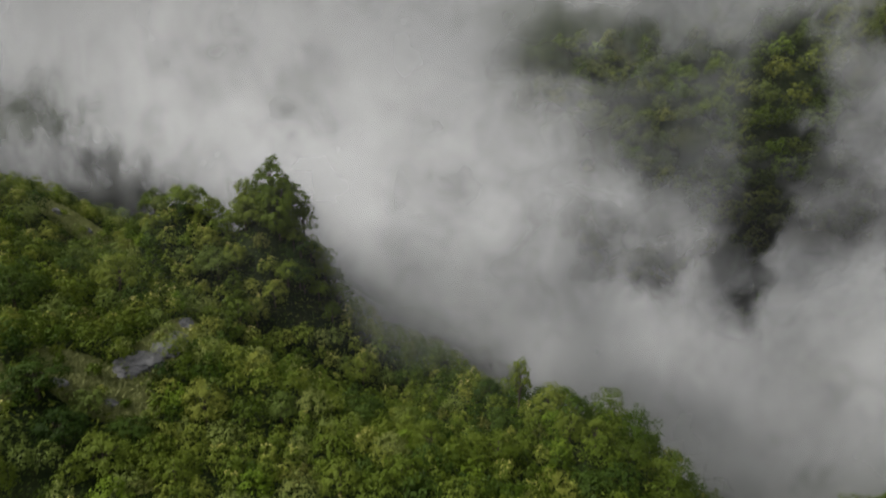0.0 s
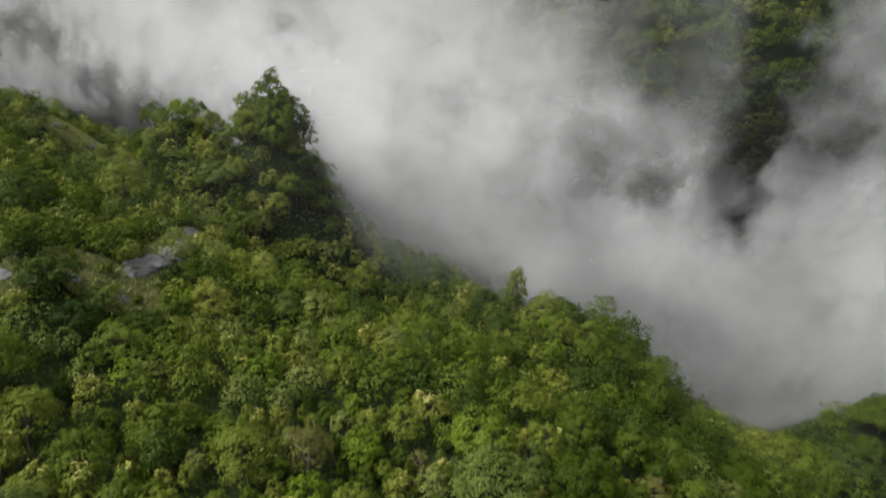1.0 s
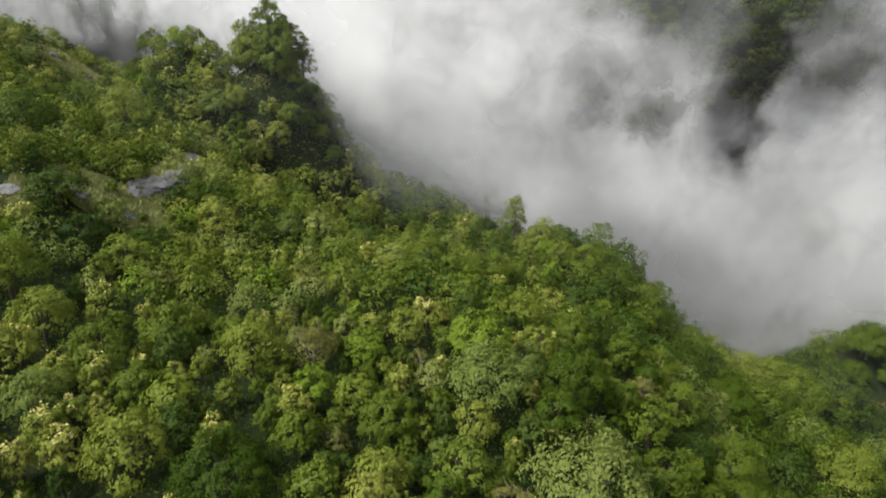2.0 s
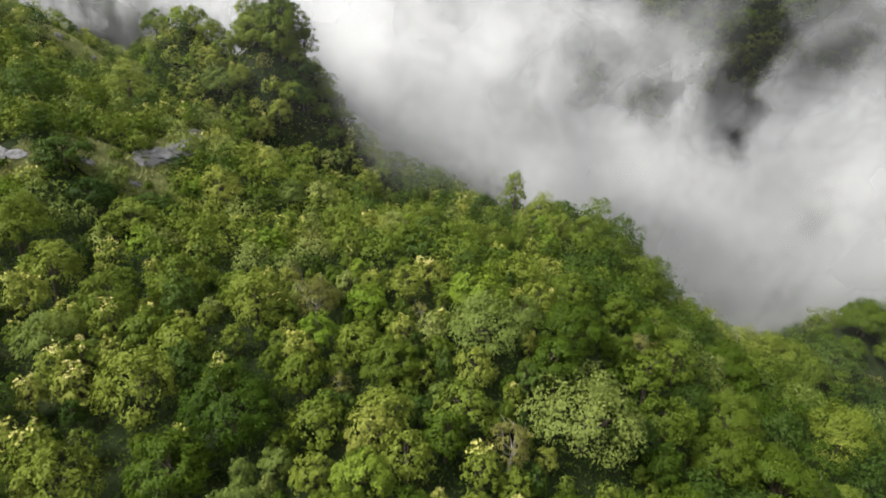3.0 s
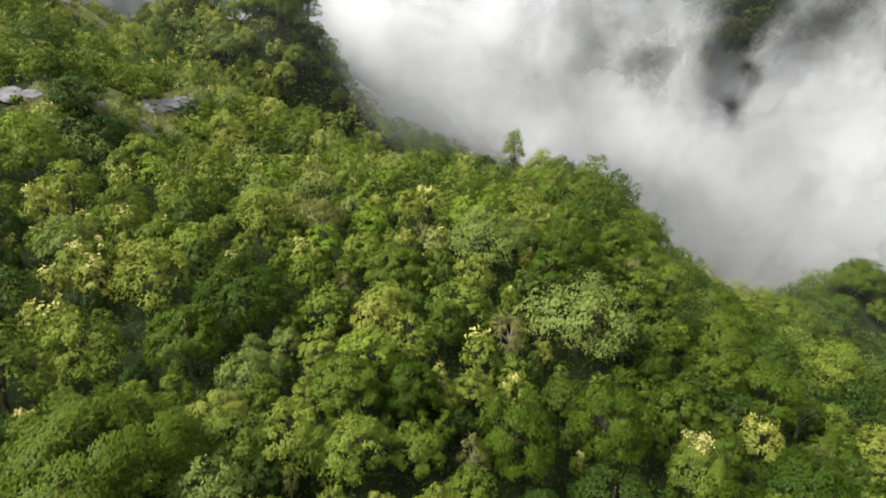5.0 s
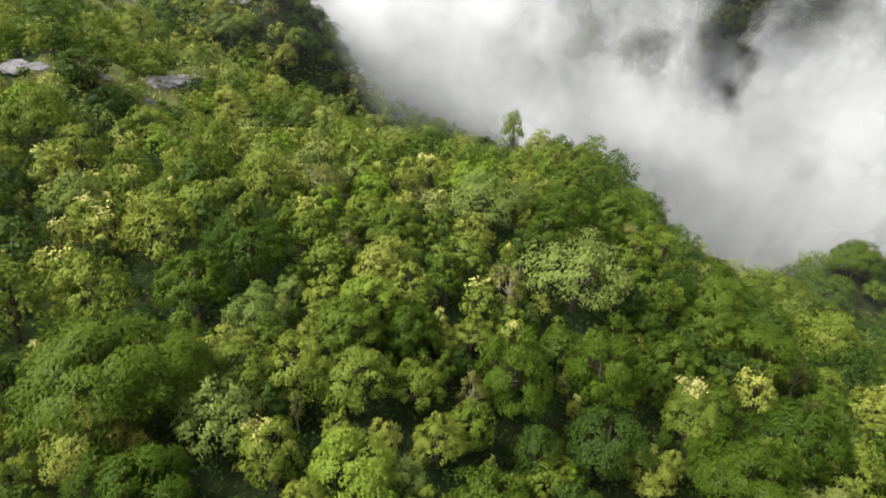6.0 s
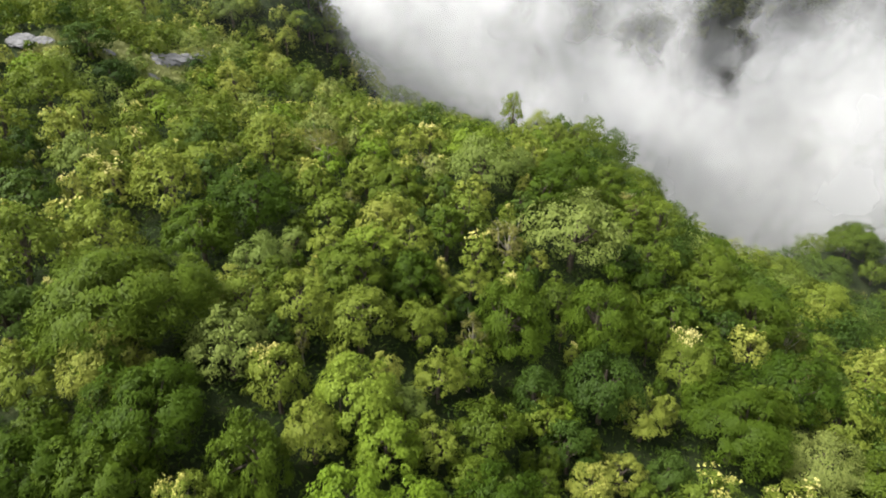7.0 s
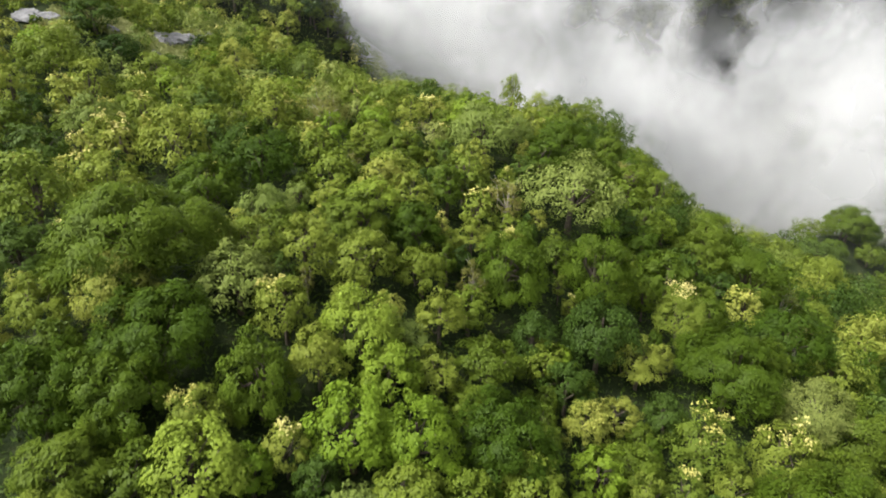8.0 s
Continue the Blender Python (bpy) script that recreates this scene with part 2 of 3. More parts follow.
def blossom(rng, tops, rc, share, n, size):
    """Flower sprays on the upper clumps."""
    high = np.argsort(tops[:, 2] + rng.normal(0, 0.5, len(tops)))[::-1][:max(3, int(share * len(tops)))]
    pick = rng.choice(high, n)
    at = tops[pick] + rng.normal(0, 0.42, (n, 3)) * rc[pick, None] * (1, 1, 0.9)
    normal = unit(rng.normal(0, 0.6, (n, 3)) + (0, 0, 0.8))
    a = unit(np.cross(normal, rng.normal(0, 1, (n, 3))))
    b = np.cross(normal, a)
    g = size * rng.uniform(0.6, 1.3, (n, 1))
    return np.stack((at - a * g, at + b * g, at + (a - b) * g * 0.8), 1)


def tube(bm, points, radii, sides=6):
    """A tapered, bent limb."""
    rings = []
    for i, p in enumerate(points):
        q = points[min(i + 1, len(points) - 1)] - points[max(i - 1, 0)]
        turn = Vector(q).to_track_quat("Z", "Y")
        rings.append([bm.verts.new(Vector(p) + turn @ Vector((radii[i] * math.cos(6.2832 * k / sides), radii[i] * math.sin(6.2832 * k / sides), 0))) for k in range(sides)])
    for low, high in zip(rings, rings[1:]):
        for k in range(sides):
            bm.faces.new((low[k], low[(k + 1) % sides], high[(k + 1) % sides], high[k]))
    bm.faces.new(rings[0][::-1])
    bm.faces.new(rings[-1])


def trunk_mesh(rng, width, height, lobes, limbs, bark, twigs=0):
    """A trunk that leans a little, with limbs to the lobes and some bare twigs."""
    bm = bmesh.new()
    r = 0.022 * height + 0.03 * width ** 0.5
    lean = rng.normal(0, 0.04 * height, 2)
    fork = np.array((lean[0], lean[1], 0.45 * height))
    tube(bm, [np.array((0, 0, -0.7)), np.array((lean[0] * 0.3, lean[1] * 0.3, 0.2 * height)), fork, fork + (lean[0] * 0.3, lean[1] * 0.3, 0.3 * height)], [r * 1.3, r, r * 0.8, r * 0.35], 6)
    for i in range(min(limbs, len(lobes))):
        start = fork * rng.uniform(0.6, 1.0)
        bend = start * 0.5 + lobes[i] * 0.5 + rng.normal(0, 0.08 * width, 3)
        tube(bm, [start, bend, lobes[i]], [r * 0.5, r * 0.32, r * 0.12], 4)
    for i in range(twigs):
        base = lobes[i % limbs]
        tip = base + unit(base - fork) * rng.uniform(0.14, 0.26) * width + rng.normal(0, 0.1 * width, 3)
        tube(bm, [base, (base + tip) / 2 + rng.normal(0, 0.04 * width, 3), tip], [r * 0.2, r * 0.14, r * 0.05], 3)
    me = bpy.data.meshes.new("trunk")
    bm.to_mesh(me)
    bm.free()
    me.materials.append(bark)
    return me


NAMES = {
    "green": ("broadleaf_tree", "green broadleaf tree with a rounded clumpy crown on the slope"),
    "olive": ("scrub_tree", "olive-green bushy scrub tree in the dense canopy"),
    "silver": ("silvery_tree", "silvery grey-green tree with a wide knobbly crown"),
    "bright": ("lime_green_tree", "bright yellow-green leafy tree on the forested slope"),
    "dark": ("dark_leaved_tree", "dark green dense-leaved tree in the shade of others"),
    "feathery": ("feathery_tree", "fresh green feathery tree with layered spreading sprays"),
    "drooping": ("drooping_tree", "deep green tall tree with drooping leafy boughs"),
    "grey": ("thin_crowned_tree", "half-bare tree with pale grey twigs and thin leaves"),
    "flower": ("flowering_shrub", "olive-green shrub with cream-yellow blossom on top"),
    "slim": ("slender_tree", "slender lone tree standing above the ridge canopy"),
    "tall": ("tall_ridge_tree", "tall green broadleaf tree on the misty knoll"),
}
LOOK = {"flower": "olive", "slim": "green", "tall": "green"}


def plant(rng, kind, width, height, n, coarse):
    """One tree or shrub: an Empty at its foot with its trunk, crown and, where it blooms, blossom."""
    name, label = NAMES[kind]
    leaf = LOOK.get(kind, kind)
    root = tagged(new(name), label, "shrub" if kind == "flower" else "tree", "trees on the mountainside")
    corners, lobes, tops, rc = crown(rng, width, height, kind if kind in SPECIES else leaf, n, coarse)
    bark = PALE_BARK if kind == "grey" else BARK
    for part_name, me in (
        ("trunk", trunk_mesh(rng, width, height, lobes, 9 if coarse < 1.3 else 6, bark, 10 if kind == "grey" else 0)),
        ("crown", quads_mesh("crown", corners, [LEAF[leaf]])),
    ):
        new(part_name, me).parent = root
    if kind == "flower":
        bloom = quads_mesh("blossom", blossom(rng, tops, rc, rng.uniform(0.05, 0.11), n // 20, 0.115 * coarse), [FLOWER])
        tagged(new("blossom", bloom), "cream-yellow blossom").parent = root
    return root


# trees that stand out: x, y, crown width, height
MARKED = {}
MARKED["feathery"] = (
    (-21.7, 7.9, 11.9, 9.0), (-18.6, 29.6, 8.5, 7.6), (-21.6, 22.8, 6.8, 6.5), (-22.9, -3.6, 6.6, 6.3), (-18.9, -3.4, 6.4, 6.2),
    (-17.9, 0.6, 7.7, 7.1), (32.4, 40.5, 8.6, 7.7), (38.8, 39.6, 10.1, 8.7), (24.7, 14.3, 9.4, 8.2), (34.1, 21.7, 10.6, 9.0),
    (2.7, -1.5, 7.2, 6.7), (106.9, 118.3, 12.0, 9.0), (-19.5, -7.9, 4.8, 5.1), (-5.6, 39.8, 6.2, 6.0), (15.5, 48.8, 10.1, 8.7),
    (17.7, 59.6, 6.9, 6.5), (49.8, 75.2, 10.7, 9.0),
)
MARKED["silver"] = (
    (-15.0, 7.2, 5.5, 5.6), (-15.7, 19.5, 4.4, 4.8), (14.0, 35.1, 11.8, 9.0), (5.3, 45.6, 8.6, 7.7), (32.2, 13.0, 7.3, 6.8),
    (-38.5, 38.2, 6.3, 6.1), (-3.4, 6.3, 3.6, 4.2), (-24.5, 86.6, 5.9, 5.8), (-49.5, 137.7, 8.7, 7.7), (-7.0, 79.5, 5.5, 5.6),
    (41.6, 66.9, 6.8, 6.4),
)
MARKED["flower"] = (
    (-11.5, 5.2, 4.2, 5.1), (22.8, 21.5, 6.1, 6.6), (33.5, 29.9, 5.2, 5.9), (10.2, 6.5, 4.5, 5.3), (19.4, 5.7, 5.7, 6.3),
    (-9.7, -4.6, 2.8, 4.0), (-14.4, -3.9, 4.0, 4.9), (26.1, 6.2, 4.7, 5.5), (-35.7, 34.3, 4.7, 5.5), (-44.5, 45.7, 5.5, 6.1),
    (15.6, 0.6, 3.9, 4.9), (-34.6, 36.4, 3.8, 4.8), (-18.2, 46.8, 3.9, 4.9), (-17.1, 133.8, 8.5, 8.5), (-52.6, 141.5, 6.7, 7.1),
    (-45.7, 139.0, 6.5, 7.0), (-40.0, 131.9, 6.3, 6.8), (-36.5, 135.3, 6.4, 6.8),
)
MARKED["bright"] = (
    (-6.3, 4.7, 6.3, 6.3), (-6.3, -3.3, 5.5, 5.8), (-2.5, -3.2, 6.2, 6.3), (-4.4, 2.3, 4.0, 4.7), (-13.6, -7.1, 4.7, 5.2),
    (9.3, -0.2, 3.9, 4.6), (-11.4, -6.0, 2.9, 3.9), (8.8, 13.4, 3.0, 3.9), (-8.7, 51.7, 4.9, 5.3), (4.9, 53.0, 7.6, 7.2),
)
MARKED["olive"] = (
    (-8.9, 2.1, 4.0, 4.8), (-27.4, 31.6, 7.6, 7.5), (-10.8, 23.9, 3.7, 4.6), (-5.8, 32.1, 5.5, 6.0), (-7.0, 12.8, 5.6, 6.0),
    (-11.2, 12.6, 4.7, 5.4), (-14.9, 10.9, 4.6, 5.3), (-21.5, 4.3, 5.8, 6.2), (-34.0, 17.5, 6.9, 7.0), (16.8, 15.1, 5.7, 6.1),
    (38.7, 19.5, 5.9, 6.3), (55.2, 37.5, 8.3, 8.1), (-1.1, 10.4, 4.7, 5.3), (-26.5, 3.7, 4.9, 5.5), (1.9, 33.6, 5.4, 5.9),
    (-3.4, 26.9, 4.9, 5.5), (-44.7, 50.7, 7.4, 7.4), (-29.0, 21.1, 5.9, 6.3), (-43.1, 70.2, 7.7, 7.6), (74.7, 104.6, 12.0, 9.0),
    (-1.4, 4.0, 3.5, 4.4), (12.5, -1.2, 4.0, 4.8), (20.0, 1.8, 4.6, 5.3), (-4.2, 55.5, 4.6, 5.3), (3.4, 40.3, 4.5, 5.2),
    (-36.0, 45.5, 5.8, 6.2), (-6.6, 29.3, 4.6, 5.3), (-20.5, 46.6, 6.5, 6.7), (-12.9, 68.4, 5.7, 6.1), (-35.3, 84.8, 6.9, 7.0),
    (-63.9, 120.4, 8.1, 7.9), (-1.5, 85.5, 5.8, 6.2), (23.1, 112.7, 7.4, 7.4),
)
MARKED["green"] = (
    (-2.5, 15.0, 4.3, 4.9), (63.3, 61.8, 10.8, 9.0), (37.0, 11.8, 7.3, 7.1), (2.3, 6.8, 5.7, 5.9), (29.7, 4.4, 6.3, 6.3),
    (-30.1, 51.3, 7.4, 7.1), (-23.6, 0.1, 3.4, 4.3), (-9.0, 42.9, 5.4, 5.7), (24.9, 41.2, 6.5, 6.5), (7.6, 12.3, 3.8, 4.5),
    (-13.9, 36.1, 5.0, 5.4), (-52.5, 58.5, 9.1, 8.3), (82.3, 99.9, 10.4, 9.0), (12.1, 1.3, 4.6, 5.1), (4.2, -3.7, 3.9, 4.6),
    (0.4, -5.1, 3.3, 4.2), (-3.1, -6.1, 3.8, 4.6), (-16.6, -7.5, 3.5, 4.3), (30.2, 18.4, 5.4, 5.7), (-33.9, 68.4, 6.8, 6.7),
    (-11.0, 30.0, 5.2, 5.5), (-43.3, 130.3, 8.3, 7.8), (-4.8, 71.5, 5.1, 5.5), (10.0, 91.7, 7.3, 7.0), (30.7, 62.9, 6.0, 6.1),
    (79.3, 103.1, 11.6, 9.0),
)
MARKED["drooping"] = (
    (-11.9, -1.1, 4.7, 6.0), (5.5, 18.9, 6.9, 8.0), (14.6, 22.8, 7.3, 8.4),
)
MARKED["grey"] = (
    (-14.7, 49.9, 6.3, 6.3),
)
MARKED["dark"] = (
    (-31.0, 9.7, 5.6, 6.0), (13.2, 15.9, 7.6, 7.5), (6.8, 13.8, 4.3, 5.1), (-24.5, 35.4, 4.5, 5.2), (-39.1, 28.1, 5.7, 6.1),
    (48.8, 83.6, 6.5, 6.7), (26.6, 33.4, 4.8, 5.4), (17.8, 9.8, 4.5, 5.2), (-7.9, -6.0, 2.6, 3.7), (9.2, 10.1, 4.2, 5.0),
    (-29.2, 48.2, 5.1, 5.7), (-55.0, 77.1, 7.8, 7.7), (-49.7, 72.2, 7.4, 7.4), (-43.4, 75.4, 7.5, 7.4), (11.7, 124.3, 6.7, 6.8),
    (-71.7, 100.6, 10.9, 9.0), (-31.5, 142.4, 7.3, 7.3), (-31.5, 139.3, 7.2, 7.2), (55.6, 97.7, 7.7, 7.6), (92.6, 106.3, 12.0, 9.0),
)
MARKED["slim"] = (
    (17.5, 118.5, 5.5, 13.5),
)
MARKED["tall"] = (
    (-38.3, 146.5, 10.5, 12.0), (-45.0, 150.0, 8.0, 12.5), (-33.8, 147.0, 9.0, 10.0), (-41.5, 144.5, 8.5, 9.0), (-36.0, 142.5, 8.0, 8.5),
)
MARKED["flank"] = (
    (-31.5, 148.0, 6.5, 7.5), (-33.0, 142.5, 6.0, 6.5), (-29.5, 144.5, 6.0, 6.5),
    (-27.3, 149.0, 5.5, 6.0), (-30.5, 139.5, 5.5, 6.0), (-26.5, 145.0, 5.0, 5.0), (-27.5, 140.5, 5.0, 5.0), (-44.8, 146.0, 7.0, 6.5),
    (-49.5, 147.0, 7.0, 6.0), (-54.0, 149.0, 6.5, 6.5), (-58.0, 151.0, 6.5, 6.0), (-68.0, 151.0, 6.5, 7.0), (-73.0, 153.0, 6.5, 6.5), (-25.0, 149.0, 5.0, 5.0), (-34.0, 138.5, 5.5, 5.5), (-23.5, 145.0, 5.0, 5.0), (-24.5, 140.0, 5.0, 5.0),
)
MARKED["spur"] = (
    (106.0, 119.0, 10.0, 9.0), (114.0, 122.0, 9.0, 8.5), (100.0, 112.0, 8.5, 7.5), (110.0, 112.0, 8.5, 7.5),
)
MARKED["ridge"] = (
    (34.0, 95.0, 7.5, 6.0), (24.5, 101.0, 6.5, 6.5), (28.5, 97.5, 6.0, 7.5), (39.0, 90.0, 6.5, 6.0), (43.0, 95.0, 6.0, 6.0),
)
KIND_OF = {"ridge": "green", "flank": "green", "spur": "feathery"}


def mix_at(x, y, pick):
    """Which kind grows at a place: bloom on the upper middle slope and on the nearer flank, more dark kinds on the
    right flank and the knoll.
    """
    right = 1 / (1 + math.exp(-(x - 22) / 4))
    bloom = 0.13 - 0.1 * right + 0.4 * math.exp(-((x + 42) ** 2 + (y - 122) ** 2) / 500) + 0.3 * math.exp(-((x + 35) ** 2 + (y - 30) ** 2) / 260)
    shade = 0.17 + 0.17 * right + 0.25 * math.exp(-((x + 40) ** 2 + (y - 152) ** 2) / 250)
    # haze put into leaf colour: fewer dark, more silver and olive upslope
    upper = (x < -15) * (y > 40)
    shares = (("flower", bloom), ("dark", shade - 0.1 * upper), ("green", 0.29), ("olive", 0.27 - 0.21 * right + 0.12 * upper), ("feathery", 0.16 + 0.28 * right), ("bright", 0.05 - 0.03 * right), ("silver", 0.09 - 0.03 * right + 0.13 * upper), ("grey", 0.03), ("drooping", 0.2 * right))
    pick *= sum(w for _, w in shares)
    for kind, w in shares:
        pick -= w
        if pick <= 0:
            return kind
    return "green"


rng = np.random.default_rng(7)
spots = []          # kind, x, y, width, height
for kind, places in MARKED.items():
    spots += [(KIND_OF.get(kind, kind), x, y, w, h) for x, y, w, h in places]
taken = np.array([(s[1], s[2], s[3]) for s in spots])
marked = len(spots)
tries = np.column_stack((rng.uniform(-190, 190, 60000), rng.uniform(-42, 215, 60000)))
tries = tries[np.argsort(np.hypot(tries[:, 0], tries[:, 1] + 28) // 20)]
grown = np.zeros((6000, 3))
grown[:marked] = taken
count = marked
for x, y in tries:
    if abs(x + 1) > 0.78 * (y + 32) + 16 or bare(x, y) > -1.0 or count >= 5990:
        continue
    if far_slope(x, y) > ridge(x, y):
        continue
    upper = math.hypot(x, y + 28) > 92
    w = 2.0 + 3.7 * rng.random() ** 1.8 + (x > 22) * (1.6 + 3.0 * rng.random()) + 1.3 * upper
    close = 0.26 if math.hypot(x + 38, y - 144) < 24 else 0.345
    d = np.hypot(grown[:count, 0] - x, grown[:count, 1] - y) - close * (grown[:count, 2] + w)
    if np.any(d < 0) or np.any(d[:marked] < 0.08 * grown[:marked, 2]):
        continue
    grown[count] = (x, y, w)
    count += 1
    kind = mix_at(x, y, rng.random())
    if kind in ("flower", "grey"):
        w = min(w, 4.6)
    spots.append((kind, x, y, w, (2.5 + 0.6 * w) * rng.uniform(0.8, 1.25)))

# low scrub only, below the open rock
spots = [(k, x, y, w, h * (0.72 if -58 < x < -42 and 68 < y < 90 or -70 < x < -58 and 60 < y < 75 else 1)) for k, x, y, w, h in spots]

for x, y in ((-55.5, 84.0), (-52.0, 86.2), (-46.8, 83.6), (-49.6, 82.6), (-57.0, 86.0), (-51.2, 96.0), (-46.6, 100.5), (-50.6, 106.0), (-47.0, 111.0), (-95.0, 159.5), (-87.0, 161.0), (-99.0, 165.0), (-90.0, 158.0), (-62.0, 73.4), (-66.0, 76.6)):
    spots.append((("olive", "green", "flower")[int(rng.integers(3))], x, y, rng.uniform(1.7, 2.9), rng.uniform(1.3, 2.2)))

# patterns of each kind in four sizes, at two degrees of fineness
patterns = {}


def pattern(kind, width, height, fine):
    size = 3.4 if width < 4.0 else 4.8 if width < 5.8 else 7.0 if width < 8.4 else 10.0
    shape = 1 if height / (2.5 + 0.6 * width) > 1.12 else 0
    key = (kind, size, shape, fine, int(rng.integers(2)))
    if key not in patterns:
        tall = (2.5 + 0.6 * size) * (1.3 if shape else 1.0)
        if kind in ("tall", "slim", "drooping"):
            tall = size * {"tall": 1.12, "slim": 1.5, "drooping": 1.05}[kind]
        share = {"grey": 0.9, "slim": 1.0, "tall": 2.2, "feathery": 1.35, "drooping": 1.3}.get(kind, 1.0)
        n = int((290 * size ** 1.75 if fine else 125 * size ** 1.58) * share)
        made = plant(np.random.default_rng(int(size * 10) + 100 * shape + 200 * fine + 400 * key[4] + sum(map(ord, kind))), kind, size, tall, n, 0.84 if fine else 1.32)
        patterns[key] = [made, size, tall, False]
    return patterns[key]


NEAR, MIDDLE = 55.0, 92.0
far_spots = []
for i, (kind, x, y, w, h) in enumerate(spots):
    d = math.hypot(x, y + 28)
    if d > MIDDLE and i >= marked:
        far_spots.append((kind, x, y, w, h))
        continue
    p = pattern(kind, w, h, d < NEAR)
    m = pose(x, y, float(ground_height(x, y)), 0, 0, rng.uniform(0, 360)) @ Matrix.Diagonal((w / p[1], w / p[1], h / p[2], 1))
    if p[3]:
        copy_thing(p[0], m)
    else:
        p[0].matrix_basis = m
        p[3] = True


def wood(name, label, rows, per_tree, coarse, category="woods"):
    """Woods too far off to be told apart tree by tree: all their crowns in one mesh."""
    kinds = list(LEAF)
    corners, slots, tints = [], [], []
    for kind, x, y, w, h in rows:
        leaf = LOOK.get(kind, kind)
        n = max(40, int(per_tree * w ** 1.5))
        c, lobes, tops, rc = crown(rng, w, h, leaf, n, coarse)
        s = np.full(n, kinds.index(leaf))
        if kind == "flower":
            f = blossom(rng, tops, rc, 0.09, n // 12, 0.1 * coarse)
            c, s = np.concatenate((c, f)), np.concatenate((s, np.full(len(f), len(kinds))))
        c = c + np.array((x, y, float(ground_height(x, y))))
        corners.append(c)
        slots.append(s)
        tints.append(np.full(len(c), rng.random()))
    me = quads_mesh(name, np.concatenate(corners), [LEAF[k] for k in kinds] + [FLOWER], np.concatenate(slots), np.concatenate(tints))
    return tagged(new(name, me), label, category, kind="stuff")


wood("upper_slope_woods", "dense mixed green woods with some blossom on the upper slope", far_spots, 42, 1.7)

around = []
for x, y in np.column_stack((rng.uniform(-130, 130, 9000), rng.uniform(-110, 120, 9000))):
    if abs(x + 1) > 0.78 * (y + 32) + 14 and len(around) < 900:
        w = rng.uniform(4.0, 8.0)
        if all((x - q[1]) ** 2 + (y - q[2]) ** 2 > (0.37 * (w + q[3])) ** 2 for q in around):
            around.append((("green", "olive", "dark", "feathery")[int(rng.integers(4))], x, y, w, 2.2 + 0.55 * w))
wood("neighbouring_woods", "mixed green woods that go on along the mountainside", around, 6, 4.0)

across = []
for x, y in np.column_stack((rng.uniform(-10, 200, 26000), rng.uniform(120, 340, 26000))):
    u = 0.4 * x + 0.917 * y
    if 205 < u < 335 and abs(x) < 0.75 * (y + 30) and far_slope(x, y) > ridge(x, y) - 6 and len(across) < 950:
        w = rng.uniform(8.0, 13.5)
        if all((x - q[1]) ** 2 + (y - q[2]) ** 2 > (0.33 * (w + q[3])) ** 2 for q in across):
            # lighter leaf kinds make up in colour for light the veils block
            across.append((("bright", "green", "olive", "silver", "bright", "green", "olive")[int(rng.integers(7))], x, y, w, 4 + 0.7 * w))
wood("far_slope_woods", "woods on the far valley side behind mist, leaf colour brightened", across, 18, 3.2)

# low growth that fills the gaps between the trees
def low_growth(name, label, count, x_range, y_range, size, height, kinds):
    x, y = rng.uniform(*x_range, 4 * count), rng.uniform(*y_range, 4 * count)
    keep = (np.abs(x + 1) < 0.75 * (y + 32) + 12) & (bare(x, y) < -0.5) & (ridge(x, y) > far_slope(x, y))
    x, y = x[keep][:count], y[keep][:count]
    count = len(x)
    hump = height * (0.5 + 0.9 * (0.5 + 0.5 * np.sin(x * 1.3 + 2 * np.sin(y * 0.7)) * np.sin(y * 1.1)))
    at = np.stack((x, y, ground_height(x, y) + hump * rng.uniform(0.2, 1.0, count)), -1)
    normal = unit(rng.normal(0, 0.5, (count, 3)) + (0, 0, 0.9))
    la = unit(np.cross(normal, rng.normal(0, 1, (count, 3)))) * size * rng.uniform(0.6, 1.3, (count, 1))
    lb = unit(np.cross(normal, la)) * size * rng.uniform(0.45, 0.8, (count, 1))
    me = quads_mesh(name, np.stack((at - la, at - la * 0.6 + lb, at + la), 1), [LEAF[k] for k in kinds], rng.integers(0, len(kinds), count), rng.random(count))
    tagged(new(name, me), label, "undergrowth", kind="stuff")


# dark leaf kinds only: the shade between crowns is put into leaf colour
low_growth("undergrowth", "leafy undergrowth between the trees, dark green for gap shade", 70000, (-75, 70), (-34, 72), 0.22, 1.25, ("dark", "drooping"))
low_growth("slope_scrub", "low green scrub on the upper slope and the knoll", 60000, (-110, 60), (72, 168), 0.5, 1.7, ("green", "drooping", "olive"))

# clearings: dry grass and bare pale rock
n = 70000
ux, uy = np.concatenate((rng.uniform(-62, -40, n), rng.uniform(-106, -78, n))), np.concatenate((rng.uniform(72, 122, n), rng.uniform(152, 174, n)))
keep = bare(ux, uy) > -1.6
ux, uy = ux[keep], uy[keep]
n = len(ux)
base = np.stack((ux, uy, ground_height(ux, uy)), -1)
tip = base + np.stack((rng.normal(0, 0.22, n), rng.normal(0, 0.22, n), rng.uniform(0.25, 0.7, n)), -1)
wide = unit(np.stack((rng.normal(0, 1, n), rng.normal(0, 1, n), np.zeros(n)), -1)) * 0.24
blades = quads_mesh("grass", np.stack((base - wide, base + wide, tip + wide * 0.3, tip - wide * 0.3), 1), [GRASS])
tagged(new("grass", blades), "dry yellow-green grass in the clearings", "grass", kind="stuff")


